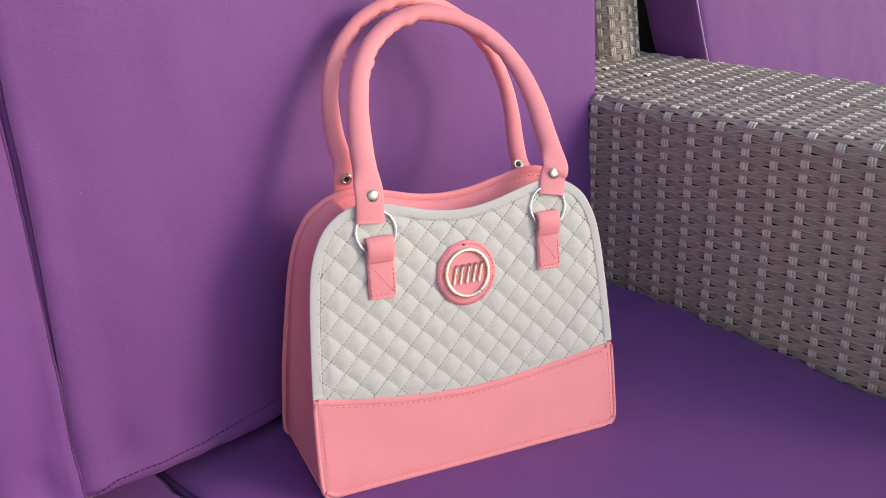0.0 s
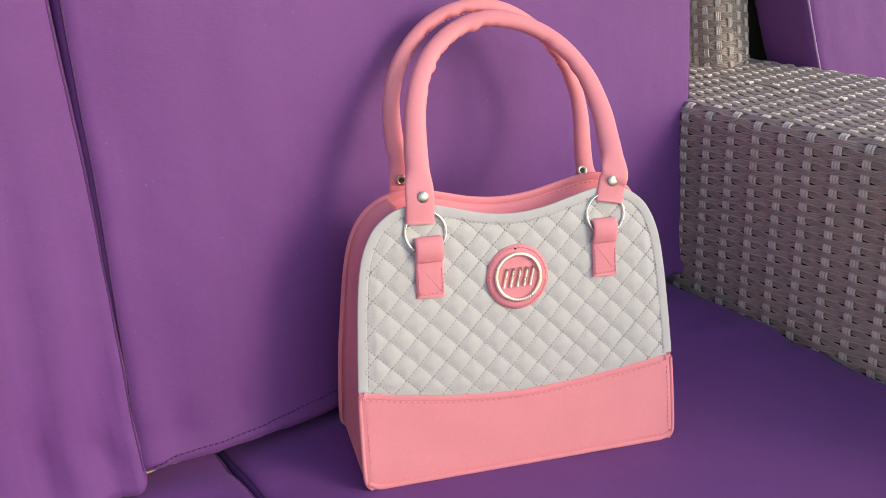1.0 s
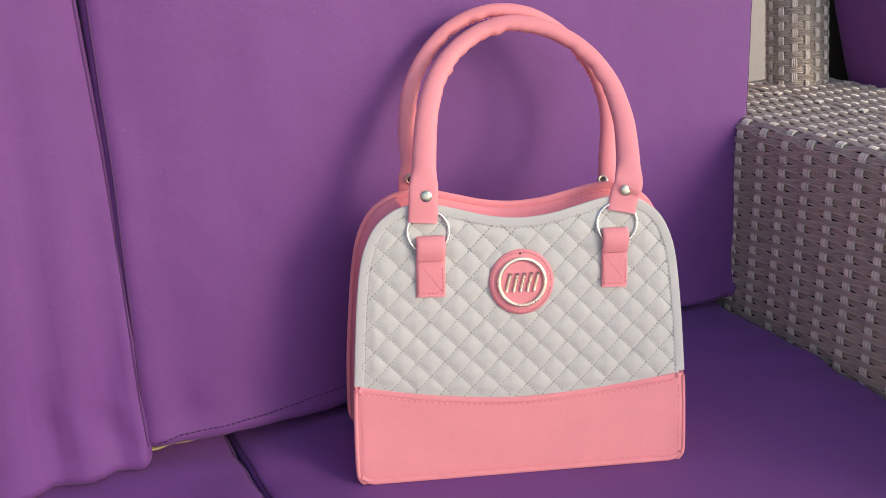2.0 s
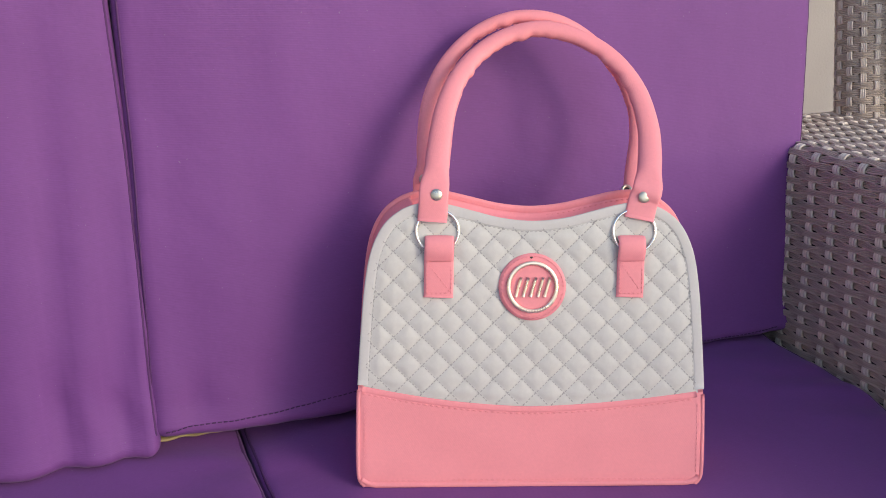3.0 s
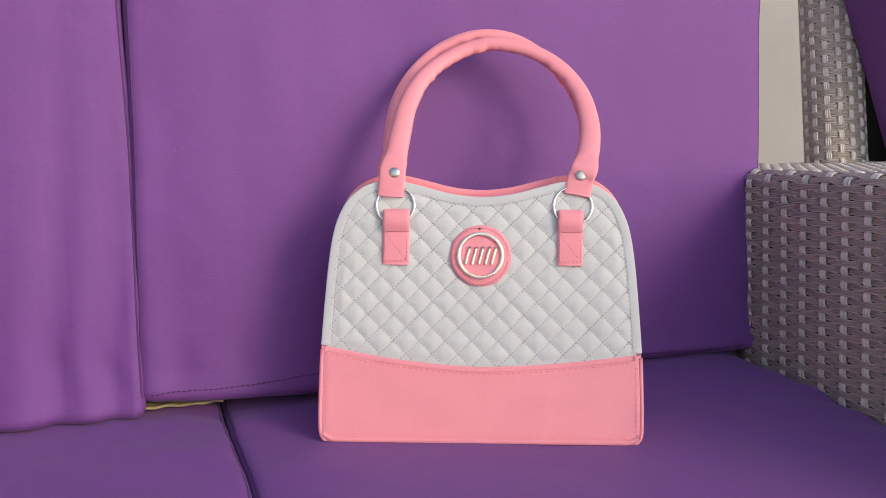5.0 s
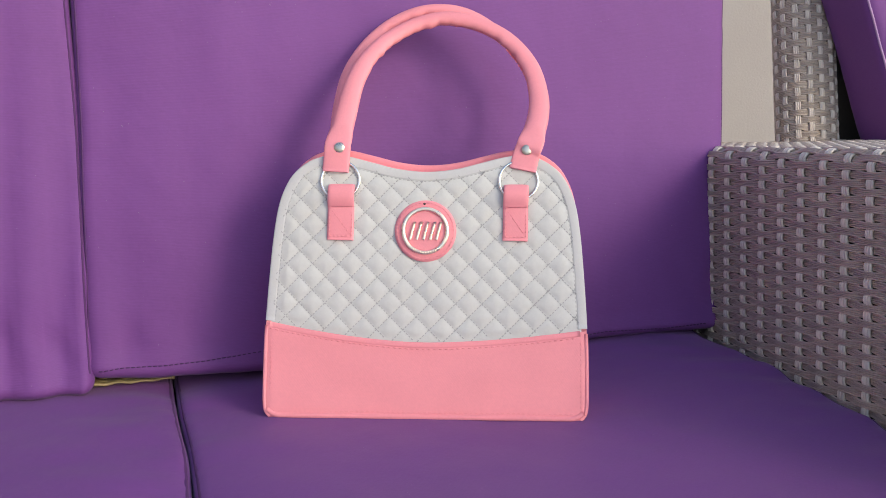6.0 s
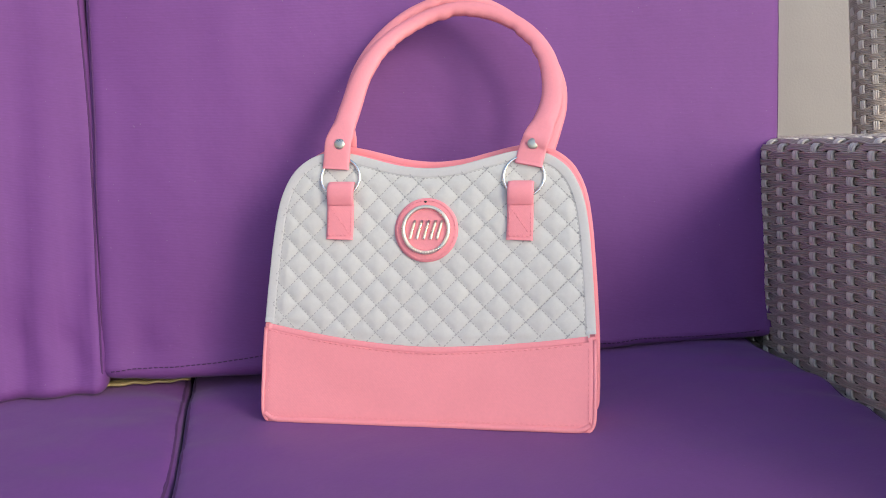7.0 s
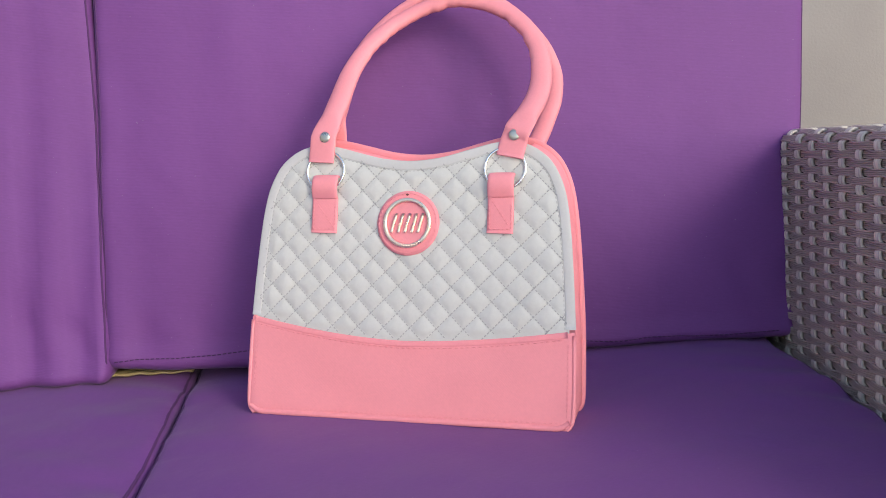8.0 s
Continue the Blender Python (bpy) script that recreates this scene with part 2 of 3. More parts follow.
def back_cushion(name, m, w, h, t, seed, label, folds=(), lean=0.204, flare=0.0, pipe=None, tucks=(), sag=(0.0, 0.0), hem=False):
    """A boxed back cushion: front at -t/2 in y, bottom at z = 0. folds: (x, width, depth) of upright folds near an edge."""
    ob = thing(name, m, label, "cushion", "back cushions of the sofa")

    def shape(p, n):
        a, b = abs(p.x) / (w / 2), abs(p.z) / (h / 2)
        bulge = 0.010 * (1 - a ** 4) * (1 - b ** 4)
        q = p.copy()
        s = -1 if p.y < 0 else 1
        k = min(1.0, abs(p.y) / (t / 2)) ** 2
        q.y += s * k * (bulge + crease(p, seed))
        for fx, fw, fd in folds:
            e = math.exp(-((p.x - fx + 0.06 * (p.z + h / 2) * (1 if fx < 0 else -1)) / fw) ** 2) * max(0.0, 1 - (p.z + h / 2) / (0.75 * h))
            q.y += -s * k * fd * e
        q.x += 0.003 * noise.noise(Vector((seed, p.y * 8, p.z * 9))) * a
        q.z += 0.004 * noise.noise(Vector((p.x * 11, p.y * 8, seed))) * b
        up = p.z + h / 2
        corner = math.exp(-(w / 2 - abs(p.x)) / 0.045) * max(0.0, 1 - up / 0.3)
        q.y += s * k * corner * (0.007 * noise.noise(Vector((p.x * 30, seed + 3, up * 16 - abs(p.x) * 22))) + 0.002 * noise.noise(Vector((p.x * 70, seed, up * 40))))
        q.y += s * k * 0.0035 * max(0.0, 1 - ((up - 0.010) / 0.010) ** 2)
        for tx, tz, tilt, long, wide, deep in tucks:
            du, dv = p.x - tx, up - tz
            f, g = du * math.cos(tilt) + dv * math.sin(tilt), dv * math.cos(tilt) - du * math.sin(tilt)
            q.y -= s * k * deep * math.exp(-(f / wide) ** 2 - (g / long) ** 2)
        rim = math.exp(-up / 0.03)
        q.y += s * k * rim * (0.003 * noise.noise(Vector((p.x * 24 + p.z * 9, seed, 2))) + 0.0015 * noise.noise(Vector((p.x * 60, seed, 5))))
        q.x += flare * max(0.0, p.x / (w / 2)) * (p.z + h / 2)
        q.z -= (0.006 * (1 - a ** 2) + a * sag[0 if p.x < 0 else 1]) * max(0.0, 1 - up / 0.1)
        q.y += lean * (p.z + h / 2)
        q.z += h / 2
        return q

    part("cover", rounded_box((w, t, h), 0.013, 0.010, shape), M_BACK, ob)

    def on_front(x, z):
        return shape(Vector((x, -t / 2, z)), Vector((0, -1, 0))) + Vector((0, -0.0002, 0))

    if hem:
        # a topstitched hem that drifts up from the lower edge
        bm = bmesh.new()
        row = [on_front(-w / 2 + 0.012 + (w - 0.03) * i / 160, -h / 2 + 0.009 + 0.013 * math.sin(math.pi * min(1.0, i / 120)) + 0.001 * math.sin(i * 0.21)) for i in range(161)]
        stitches(bm, row, Vector((0, -1, 0)), 0.0036, 0.0014, 0.0005)
        part("stitching", bm, M_THREAD_P, ob)
    for x in (-w / 2 + 0.004, w / 2 - 0.004):
        bm = bmesh.new()
        pts = [shape(Vector((x, -t / 2 + 0.004, -h / 2 + 0.02 + (h - 0.04) * i / 60)), Vector((0, -1, 0))) for i in range(61)]
        r = 0.0016 if pipe else 0.0011
        sweep(bm, pts, lambda i, n: oval(r, r, 6), Vector((0, -1, 0)))
        part("piping", bm, pipe or M_PIPE_P, ob)
    return ob


back_cushion("back_cushion", pose(0.0545, 0.235, 0.4305, 0, 2.1, 2.8), 0.696, 0.60, 0.15, 1.0,
             "purple canvas back cushion leaning behind the handbag", ((-0.31, 0.02, 0.005),), flare=0.070, sag=(0.0105, 0.0), hem=True,
             tucks=((-0.31, 0.03, -0.4, 0.02, 0.006, 0.005), (-0.25, 0.035, -0.2, 0.03, 0.008, 0.003), (0.29, 0.06, 0.5, 0.04, 0.012, 0.004)))
back_cushion("back_cushion", pose(-0.6170, 0.210, 0.4245, 0, -0.1, 0.5), 0.67, 0.60, 0.15, 4.0,
             "purple canvas back cushion with folds down its edge", ((0.305, 0.016, 0.010), (0.255, 0.014, 0.010), (0.19, 0.018, 0.009)), sag=(0.0, 0.001),
             tucks=((0.302, 0.045, 0.45, 0.022, 0.007, 0.007), (0.255, 0.06, 0.25, 0.03, 0.01, 0.006), (0.12, 0.05, -0.2, 0.035, 0.01, 0.005), (0.19, 0.035, 0.3, 0.02, 0.008, 0.004)))


def seat_cushion(name, m, w, d, t, seed, label):
    ob = thing(name, m, label, "cushion", "seat cushions of the sofa")

    def shape(p, n):
        a, b = abs(p.x) / (w / 2), abs(p.y) / (d / 2)
        q = p.copy()
        k = min(1.0, abs(p.z) / (t / 2)) ** 2
        q.z += (1 if p.z > 0 else -1) * k * (0.7 * crease(p, seed) - 0.006 * max(a, b) ** 10)
        rim = math.exp(-(w / 2 - abs(p.x)) / 0.035)
        q.z += k * rim * (0.0035 * noise.noise(Vector((seed + 20 * (p.x > 0), p.y * 26 + p.x * 8, 2))) + 0.0015 * noise.noise(Vector((seed, p.y * 70, 5))))
        pull = math.exp(-(w / 2 - p.x) / 0.09) if p.x > 0 else 0.0
        q.z += k * pull * (0.008 * noise.noise(Vector((seed + p.x * 3, p.y * 15 - p.x * 9, 7))) + 0.004 * noise.noise(Vector((seed + p.x * 6, p.y * 34 + p.x * 14, 3))))
        q.x += 0.003 * noise.noise(Vector((seed, p.y * 9, p.z * 8))) * a
        q.z -= t / 2
        return q

    part("cover", rounded_box((w, d, t), 0.011, 0.010, shape), M_SEAT, ob)
    for x in (-w / 2 + 0.004, w / 2 - 0.004):
        bm = bmesh.new()
        pts = [shape(Vector((x, -d / 2 + 0.02 + (d - 0.04) * i / 60, t / 2 - 0.004)), Vector((0, 0, 1))) for i in range(61)]
        sweep(bm, pts, lambda i, n: oval(0.0017, 0.0017, 6), Vector((0, 0, 1)))
        part("piping", bm, M_PIPE_P, ob)
    return ob


seat_cushion("seat_cushion", pose(0.094, -0.09, SEAT, 0, 0, 1.9), 0.590, 0.78, 0.1, 2.0, "purple canvas seat cushion under the handbag")
seat_cushion("seat_cushion", pose(-0.5110, -0.09, SEAT + 0.001, 0, 0, 1.9), 0.619, 0.78, 0.1, 6.0, "purple canvas seat cushion beside the gap")


# ---- woven rattan ----
def ribs(width, height, n):
    """The flat band's section: n round wires side by side."""
    out, r = [], width / n / 2
    for j in range(n):
        x = -width / 2 + r * (2 * j + 1)
        for a in (172, 125, 90, 55, 8):
            out.append((x + r * math.cos(radians(a)), height * math.sin(radians(a))))
    out += [(width / 2, -height * 0.7), (-width / 2, -height * 0.7)]
    return out[::-1]


def wires(bm, pts, outs, width, count, height):
    """A band of separate round wires lying side by side along a path."""
    n = len(pts)
    sides = []
    for i in range(n):
        t = (pts[min(i + 1, n - 1)] - pts[max(i - 1, 0)]).normalized()
        sides.append(t.cross(outs[i]).normalized())
    for w in range(count):
        f = (w + 0.5) / count - 0.5
        lane = [pts[i] + sides[i] * (f * width(i)) + outs[i] * (0.0003 * noise.noise(Vector((i * 0.2, w * 5.3, pts[0].z * 90)))) for i in range(n)]
        sweep(bm, lane, lambda i, m: oval(width(i) / count * 0.56, height, 7), lambda i: outs[i], caps=False)


def weave(parent, surface, along, across, long_pitch, cross_pitch, long_w, cross_w, amp=0.0021, first=0.0, fine=False):
    """Bands woven on surface(s, y) -> (point, normal). along: (y0, y1); across: (s0, s1). Each band is one part."""
    y0, y1 = along
    s0, s1 = across
    rows = int((s1 - s0) / long_pitch)
    cols = int((y1 - y0) / cross_pitch)
    lsec, csec = ribs(1.0, 0.0021, 4), ribs(cross_w, 0.0022, 3)
    for i in range(rows):
        s = s0 + (i + 0.5) * long_pitch
        pts, outs = [], []
        for k in range(cols * 6 + 1):
            c = k / 6
            y = y0 + first + c * cross_pitch
            if y > y1:
                break
            x = math.sin(math.pi * c)
            p, n = surface(s + 0.0006 * noise.noise(Vector((y * 20, i * 7.3, 0))), y)
            up = math.copysign(abs(x) ** 0.7, x) * (1 if i % 2 else -1)
            pts.append(p + n * (0.95 * amp * up))
            outs.append(n)
        bm = bmesh.new()
        wide = [long_w * (1.05 - 0.26 * abs(math.sin(math.pi * k / 6))) for k in range(len(pts))]
        if fine:
            wires(bm, pts, outs, lambda q: wide[q], 4, 0.0015)
        else:
            sweep(bm, pts, lambda q, n: [(x * wide[q], y) for x, y in lsec], lambda q: outs[q], caps=False)
        part("strand", bm, M_RATTAN, parent)
    for j in range(cols):
        c = j + 0.5
        y = y0 + first + c * cross_pitch
        if y > y1:
            break
        pts, outs = [], []
        for k in range(rows * 6 + 1):
            i = k / 6
            s = s0 + i * long_pitch
            p, n = surface(s, y + 0.0007 * noise.noise(Vector((s * 25, j * 5.1, 3))))
            x = math.sin(math.pi * i) * (1 if j % 2 == 0 else -1)
            x = math.copysign(abs(x) ** 0.45, x)
            pts.append(p + n * (amp * (0.55 * x + 0.3)))
            outs.append(n)
        bm = bmesh.new()
        if fine:
            wires(bm, pts, outs, lambda q: cross_w, 3, 0.0017)
        else:
            sweep(bm, pts, lambda q, n: csec, lambda q: outs[q], caps=False)
        part("stake", bm, M_STAKE, parent)


def arm_surface(x0, x1, ztop, zlow, r):
    """The skin of an armrest: s runs up the inner face, round the edge and over the top; local y runs from back (0) to front."""
    up = ztop - r - zlow

    def f(s, y):
        if s < up:
            p, n = (x0, zlow + s), (-1, 0)
        elif s < up + r * math.pi / 2:
            a = (s - up) / r
            p, n = (x0 + r - r * math.cos(a), ztop - r + r * math.sin(a)), (-math.cos(a), math.sin(a))
        else:
            p, n = (x0 + r + s - up - r * math.pi / 2, ztop), (0, 1)
        return Vector((p[0], -y, p[1])), Vector((n[0], 0, n[1]))

    return f, up + r * math.pi / 2 + (x1 - x0 - r)


ARM_TILT = 5.4
# the sofa's frame: armrest beside the bag, low back panel and seat base
sofa = thing("rattan_sofa", pose(0, 0, 0), "grey-brown woven rattan sofa frame with a broad armrest", "sofa")


def armrest(parent, m, width, length, flip):
    """An armrest with a core coloured as the shade between strands, and a woven skin; local origin at its back end on
    top.
    """
    s = -1 if flip else 1
    lo, hi = sorted((0.004 * s, (width - 0.002) * s))
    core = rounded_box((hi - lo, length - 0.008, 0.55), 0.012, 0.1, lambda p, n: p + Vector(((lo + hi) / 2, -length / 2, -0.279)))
    ob = part("armrest", core, M_GAP_SHADE, parent, "woven grey-brown rattan armrest")
    ob.matrix_basis = m
    f, end = arm_surface(0.0, width, 0.0, -0.30, 0.014)

    def skin(a, y):
        p, n = f(a, y)
        return Vector((p.x * s, p.y, p.z)), Vector((n.x * s, n.y, n.z))

    weave(ob, skin, (0.0, length), (0.02 if not flip else 0.22, end), 0.0075, 0.033, 0.0080, 0.0092, first=0.003, fine=not flip)
    return ob


armrest(sofa, pose(0.400, 0.39, 0.6070, -ARM_TILT), 0.146, 0.79, False)


def basket(parent, name, lo, hi, label, face):
    """A plain woven panel: a core in the dark gap colour with bands over its front face."""
    ob = part(name, slab(bmesh.new(), lo, hi), M_GAP_SHADE, parent, label, smooth=False)
    if face == "top":
        def skin(a, y):
            return Vector((lo[0] + y, hi[1] - a, hi[2] + 0.003)), Vector((0, 0, 1))
        weave(ob, skin, (0, hi[0] - lo[0]), (0, min(0.2, hi[1] - lo[1])), 0.009, 0.033, 0.0108, 0.0085)
    else:
        def skin(a, y):
            return Vector((lo[0] + y, lo[1] - 0.003, lo[2] + a)), Vector((0, -1, 0))
        weave(ob, skin, (0, hi[0] - lo[0]), (0, min(0.2, hi[2] - lo[2])), 0.009, 0.033, 0.0108, 0.0085)
    return ob


basket(sofa, "seat_base", (-1.2, -0.46, 0.0), (0.392, 0.36, 0.314), "woven rattan seat base", "front")
basket(sofa, "back_frame", (-1.2, 0.36, 0.30), (0.392, 0.42, 0.72), "woven rattan back frame", "front")
# the yellowed binding cane that shows under the cushions' corner
bm = bmesh.new()
for k in range(5):
    pts = [Vector((-0.290 + 0.0018 * i, 0.200 - 0.0072 * k + 0.001 * math.sin(i * 0.25 + k), 0.423 + 0.0006 * math.sin(i * 0.5 + k * 1.6))) for i in range(46)]
    sweep(bm, pts, lambda i, n: oval(0.0038, 0.0018, 8), Vector((0, 0, 1)))
part("binding_cane", bm, M_STRAW, sofa, "yellowed cane binding")

# the next seat of the set, close against the sofa
chair = thing("rattan_armchair", pose(0, 0, 0), "grey-brown woven rattan armchair standing against the sofa", "armchair")
armrest(chair, pose(0.694, 0.39, 0.6050, -ARM_TILT), 0.146, 0.79, True)
basket(chair, "back_frame", (0.69, 0.37, 0.30), (1.3, 0.43, 0.95), "woven rattan back frame", "front")
basket(chair, "seat_base", (0.69, -0.46, 0.0), (1.3, 0.36, 0.314), "woven rattan seat base", "front")


def post(parent, foot, lean_x, lean_y, w, d, h):
    """A woven corner post with rounded corners."""
    r = 0.03
    line = []
    for cx, cy, a0 in ((w / 2 - r, -d / 2 + r, -90), (w / 2 - r, d / 2 - r, 0), (-w / 2 + r, d / 2 - r, 90), (-w / 2 + r, -d / 2 + r, 180)):
        for k in range(7):
            a = radians(a0 + 15 * k)
            line.append((Vector((cx + r * math.cos(a), cy + r * math.sin(a), 0)), Vector((math.cos(a), math.sin(a), 0))))
    line.append(line[0])
    marks = [0.0]
    for (p, _), (q, _) in zip(line, line[1:]):
        marks.append(marks[-1] + (q - p).length)

    def skin(s, y):
        s = max(0.0, min(marks[-1] - 1e-6, s))
        i = max(k for k in range(len(line) - 1) if marks[k] <= s)
        t = (s - marks[i]) / max(1e-9, marks[i + 1] - marks[i])
        p, n = line[i][0].lerp(line[i + 1][0], t), line[i][1].lerp(line[i + 1][1], t).normalized()
        return p + Vector((0, 0, y)), n

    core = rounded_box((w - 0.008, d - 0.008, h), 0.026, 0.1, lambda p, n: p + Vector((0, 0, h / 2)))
    ob = part("back_post", core, M_GAP_SHADE, parent, "woven rattan corner post")
    ob.matrix_basis = pose(*foot, -lean_y, lean_x, 0)
    count = 14
    weave(ob, lambda s, y: skin(y, s), (0, marks[-1]), (0.05, h), 0.0095, marks[-1] / count, 0.0098, 0.0072, amp=0.0016, fine=True)
    return ob


POST_LEAN = (5.5, 17.0)
post(chair, Vector((0.604, 0.256, 0.30)), POST_LEAN[0], POST_LEAN[1], 0.078, 0.064, 0.73)
back_cushion("back_cushion", pose(1.02, 0.200, 0.475, 0, -12.0, -3.0), 0.6, 0.5, 0.10, 9.0,
             "purple canvas cushion with pale piping on the next seat", (), lean=0.27, pipe=M_PIPE_PALE)
seat_cushion("seat_cushion", pose(1.0, -0.05, 0.425), 0.6, 0.7, 0.1, 8.0, "purple canvas seat cushion of the armchair")

# ---- the handbag ----
LEAN = radians(16.5)
bag = thing("handbag", pose(0, 0, SEAT + 0.001, 0, 0, -18.75), "pink and pale grey quilted handbag standing on the seat cushion", "handbag")
FRONT_N = Vector((0, -math.cos(LEAN), math.sin(LEAN)))
# the base is pinched together at one end
DEPTH, FOOT_RIGHT, TOP_GAP, TALL = 0.096, 0.046, 0.029, 0.234


def front(u, v, d=0.0):
    """A point of the front panel: u across, v up, d proud of it (millimetres)."""
    u, v, d = u / 1000, v / 1000, d / 1000
    return Vector((u, v * math.sin(LEAN) - d * math.cos(LEAN), v * math.cos(LEAN) + d * math.sin(LEAN)))


def back(u, v, d=0.0):
    """A point of the back panel; d proud of it to the rear."""
    k = v / 1000 / TALL
    foot = DEPTH + (FOOT_RIGHT - DEPTH) * max(0.0, min(1.0, (u + 60) / 190)) ** 1.5
    y = foot + (TALL * math.sin(LEAN) + TOP_GAP - foot) * k
    return Vector((u / 1000, y + d / 1000, v / 1000 * math.cos(LEAN)))


HALF = [(0, 219), (26, 221.5), (50, 227.5), (70, 232.5), (86, 234), (99, 231.5), (110, 226), (120.5, 216.5), (128.5, 202), (133.5, 185), (137, 160), (139.5, 130), (141.5, 100), (143, 70), (143.5, 35), (143.3, 14), (142, 5), (138, 0)]
OUTLINE = HALF[::-1] + [(-u, v) for u, v in HALF[1:]]
OUTLINE = [(p.x, p.y) for p in smooth_path([(u, v, 0) for u, v in OUTLINE], 6)]


def inward(path, d):
    """The outline moved inwards by d."""
    out = []
    n = len(path)
    for i in range(n):
        a, b = Vector(path[max(i - 1, 0)]), Vector(path[min(i + 1, n - 1)])
        t = (b - a).normalized()
        out.append((path[i][0] - t.y * d, path[i][1] + t.x * d))
    return out


def inside(u, v, poly):
    hit = False
    for (a, b), (c, d) in zip(poly, poly[1:] + poly[:1]):
        if (b > v) != (d > v) and u < (c - a) * (v - b) / (d - b) + a:
            hit = not hit
    return hit


def band_top(u):
    return 65.8 + (18.3 if u < 0 else 12.5) * abs(u / 143) ** 1.7


# body: gussets, base, back panel and the recessed top, one shell
bm = bmesh.new()
loop = OUTLINE + [(-138 + 276 * i / 12, 0) for i in range(1, 12)]
rings = []
STEPS = 8
for k in range(STEPS + 1):
    t = k / STEPS
    ring = []
    for u, v in loop:
        p = front(u, v, 0.1).lerp(back(u, v, 0), t)
        dip = (1 - abs(2 * t - 1) ** 1.6) * (0.0045 + 0.006 * max(0.0, 1 - abs(v - 90) / 90) if v > 2 else 0.0)
        if abs(u) < 100 and v > 200:
            p.z -= dip * 4.5
        else:
            p.x -= math.copysign(dip * (1 if v > 12 else v / 12), u)
            p.z -= dip * max(0.0, (v - 195) / 40)
        ring.append(bm.verts.new(p))
    rings.append(ring)
n = len(loop)
for r, s in zip(rings, rings[1:]):
    for j in range(n):
        bm.faces.new((r[j], r[(j + 1) % n], s[(j + 1) % n], s[j]))
bm.faces.new(rings[0])
bm.faces.new(rings[-1])
part("body", bm, M_PINK, bag, "pink coated twill gussets and back")

# rim binding of the back panel, with its stitching
bm = bmesh.new()
rim = [back(u, v, 0.5) for u, v in inward(OUTLINE, 2.6)]
sweep(bm, rim, lambda i, n: oval(0.0050, 0.0022, 12, 2.8), Vector((0, 1, 0)))
part("back_binding", bm, M_PINK, bag)
bm = bmesh.new()
inner = [p for p in inward(OUTLINE, 5.6) if p[1] > 206 and abs(p[0]) < 108]
path = [back(u, v, -1.9) for u, v in inner]
stitches(bm, path, Vector((0, -1, 0)), 0.003, 0.0016, 0.00045)
part("top_stitching", bm, M_PINK_STITCH, bag)

# quilted front panel: real puffs between the stitched lines
PITCH, U0, V0 = 23.35, -78.3, 113.0


RIM = np.array(OUTLINE)


def puff(u, v):
    a, b = ((u - U0) + (v - V0)) / PITCH, ((u - U0) - (v - V0)) / PITCH
    sa, sb = abs(math.sin(math.pi * a)), abs(math.sin(math.pi * b))
    h = 1.6 * (sa * sb) ** 0.36 + 0.4 * min(sa, sb)
    near = float(np.sqrt(((RIM - (u, v)) ** 2).sum(1)).min())
    h *= max(0.0, min(1.0, (v - band_top(u)) / 9)) * max(0.0, min(1.0, (near - 6) / 9))
    wobble = 0.35 * noise.noise(Vector((u * 0.06, v * 0.06, 3))) + 0.15 * noise.noise(Vector((u * 0.25, v * 0.25, 9)))
    return 1.0 + 0.98 * h * (1 + 0.3 * noise.noise(Vector((math.floor(a), math.floor(b), 5)))) + wobble


QUILT = inward(OUTLINE, 5.0)
STEP = 1.5
cells, verts = {}, {}
bm = bmesh.new()
for i in range(-96, 96):
    for j in range(38, 158):
        u, v = (i + 0.5) * STEP, (j + 0.5) * STEP
        if v > band_top(u) - 3 and inside(u, v, QUILT):
            quad = []
            for a, b in ((i, j), (i + 1, j), (i + 1, j + 1), (i, j + 1)):
                if (a, b) not in verts:
                    verts[a, b] = bm.verts.new(front(a * STEP, b * STEP, puff(a * STEP, b * STEP)))
                quad.append(verts[a, b])
            bm.faces.new(quad)
part("quilted_panel", bm, M_QUILT, bag, "pale grey diamond-quilted front panel")

bm = bmesh.new()
for sign in (1, -1):
    for k in range(-16, 22):
        run = []
        for q in range(0, 400):
            u = -145 + q * 0.75
            v = V0 + sign * ((u - U0) - k * PITCH)
            if v > band_top(u) + 1 and inside(u, v, QUILT):
                run.append(front(u, v, puff(u, v) + 0.1))
            elif run:
                if len(run) > 4:
                    stitches(bm, run, FRONT_N, 0.0021, 0.0011, 0.00052)
                run = []
        if len(run) > 4:
            stitches(bm, run, FRONT_N, 0.0021, 0.0011, 0.00052)
tagged(part("quilt_stitching", bm, M_GREY_STITCH, bag), kind="stuff")

# grey hem round the quilted panel
bm = bmesh.new()
upper = [(u, v) for u, v in inward(OUTLINE, 3.6) if v > band_top(u) + 1.5]
path = [front(u, v, 0.9) for u, v in upper]
sweep(bm, path, lambda i, n: oval(0.0043, 0.0008, 12, 3.0), FRONT_N)
part("hem", bm, M_HEM, bag, "smooth pale grey hem")
bm = bmesh.new()
stitches(bm, [front(u, v, 1.2) for u, v in inward(OUTLINE, 8.2) if v > band_top(u) + 1], FRONT_N, 0.0022, 0.0016, 0.0003)
part("hem_stitching", bm, M_GREY_STITCH, bag)

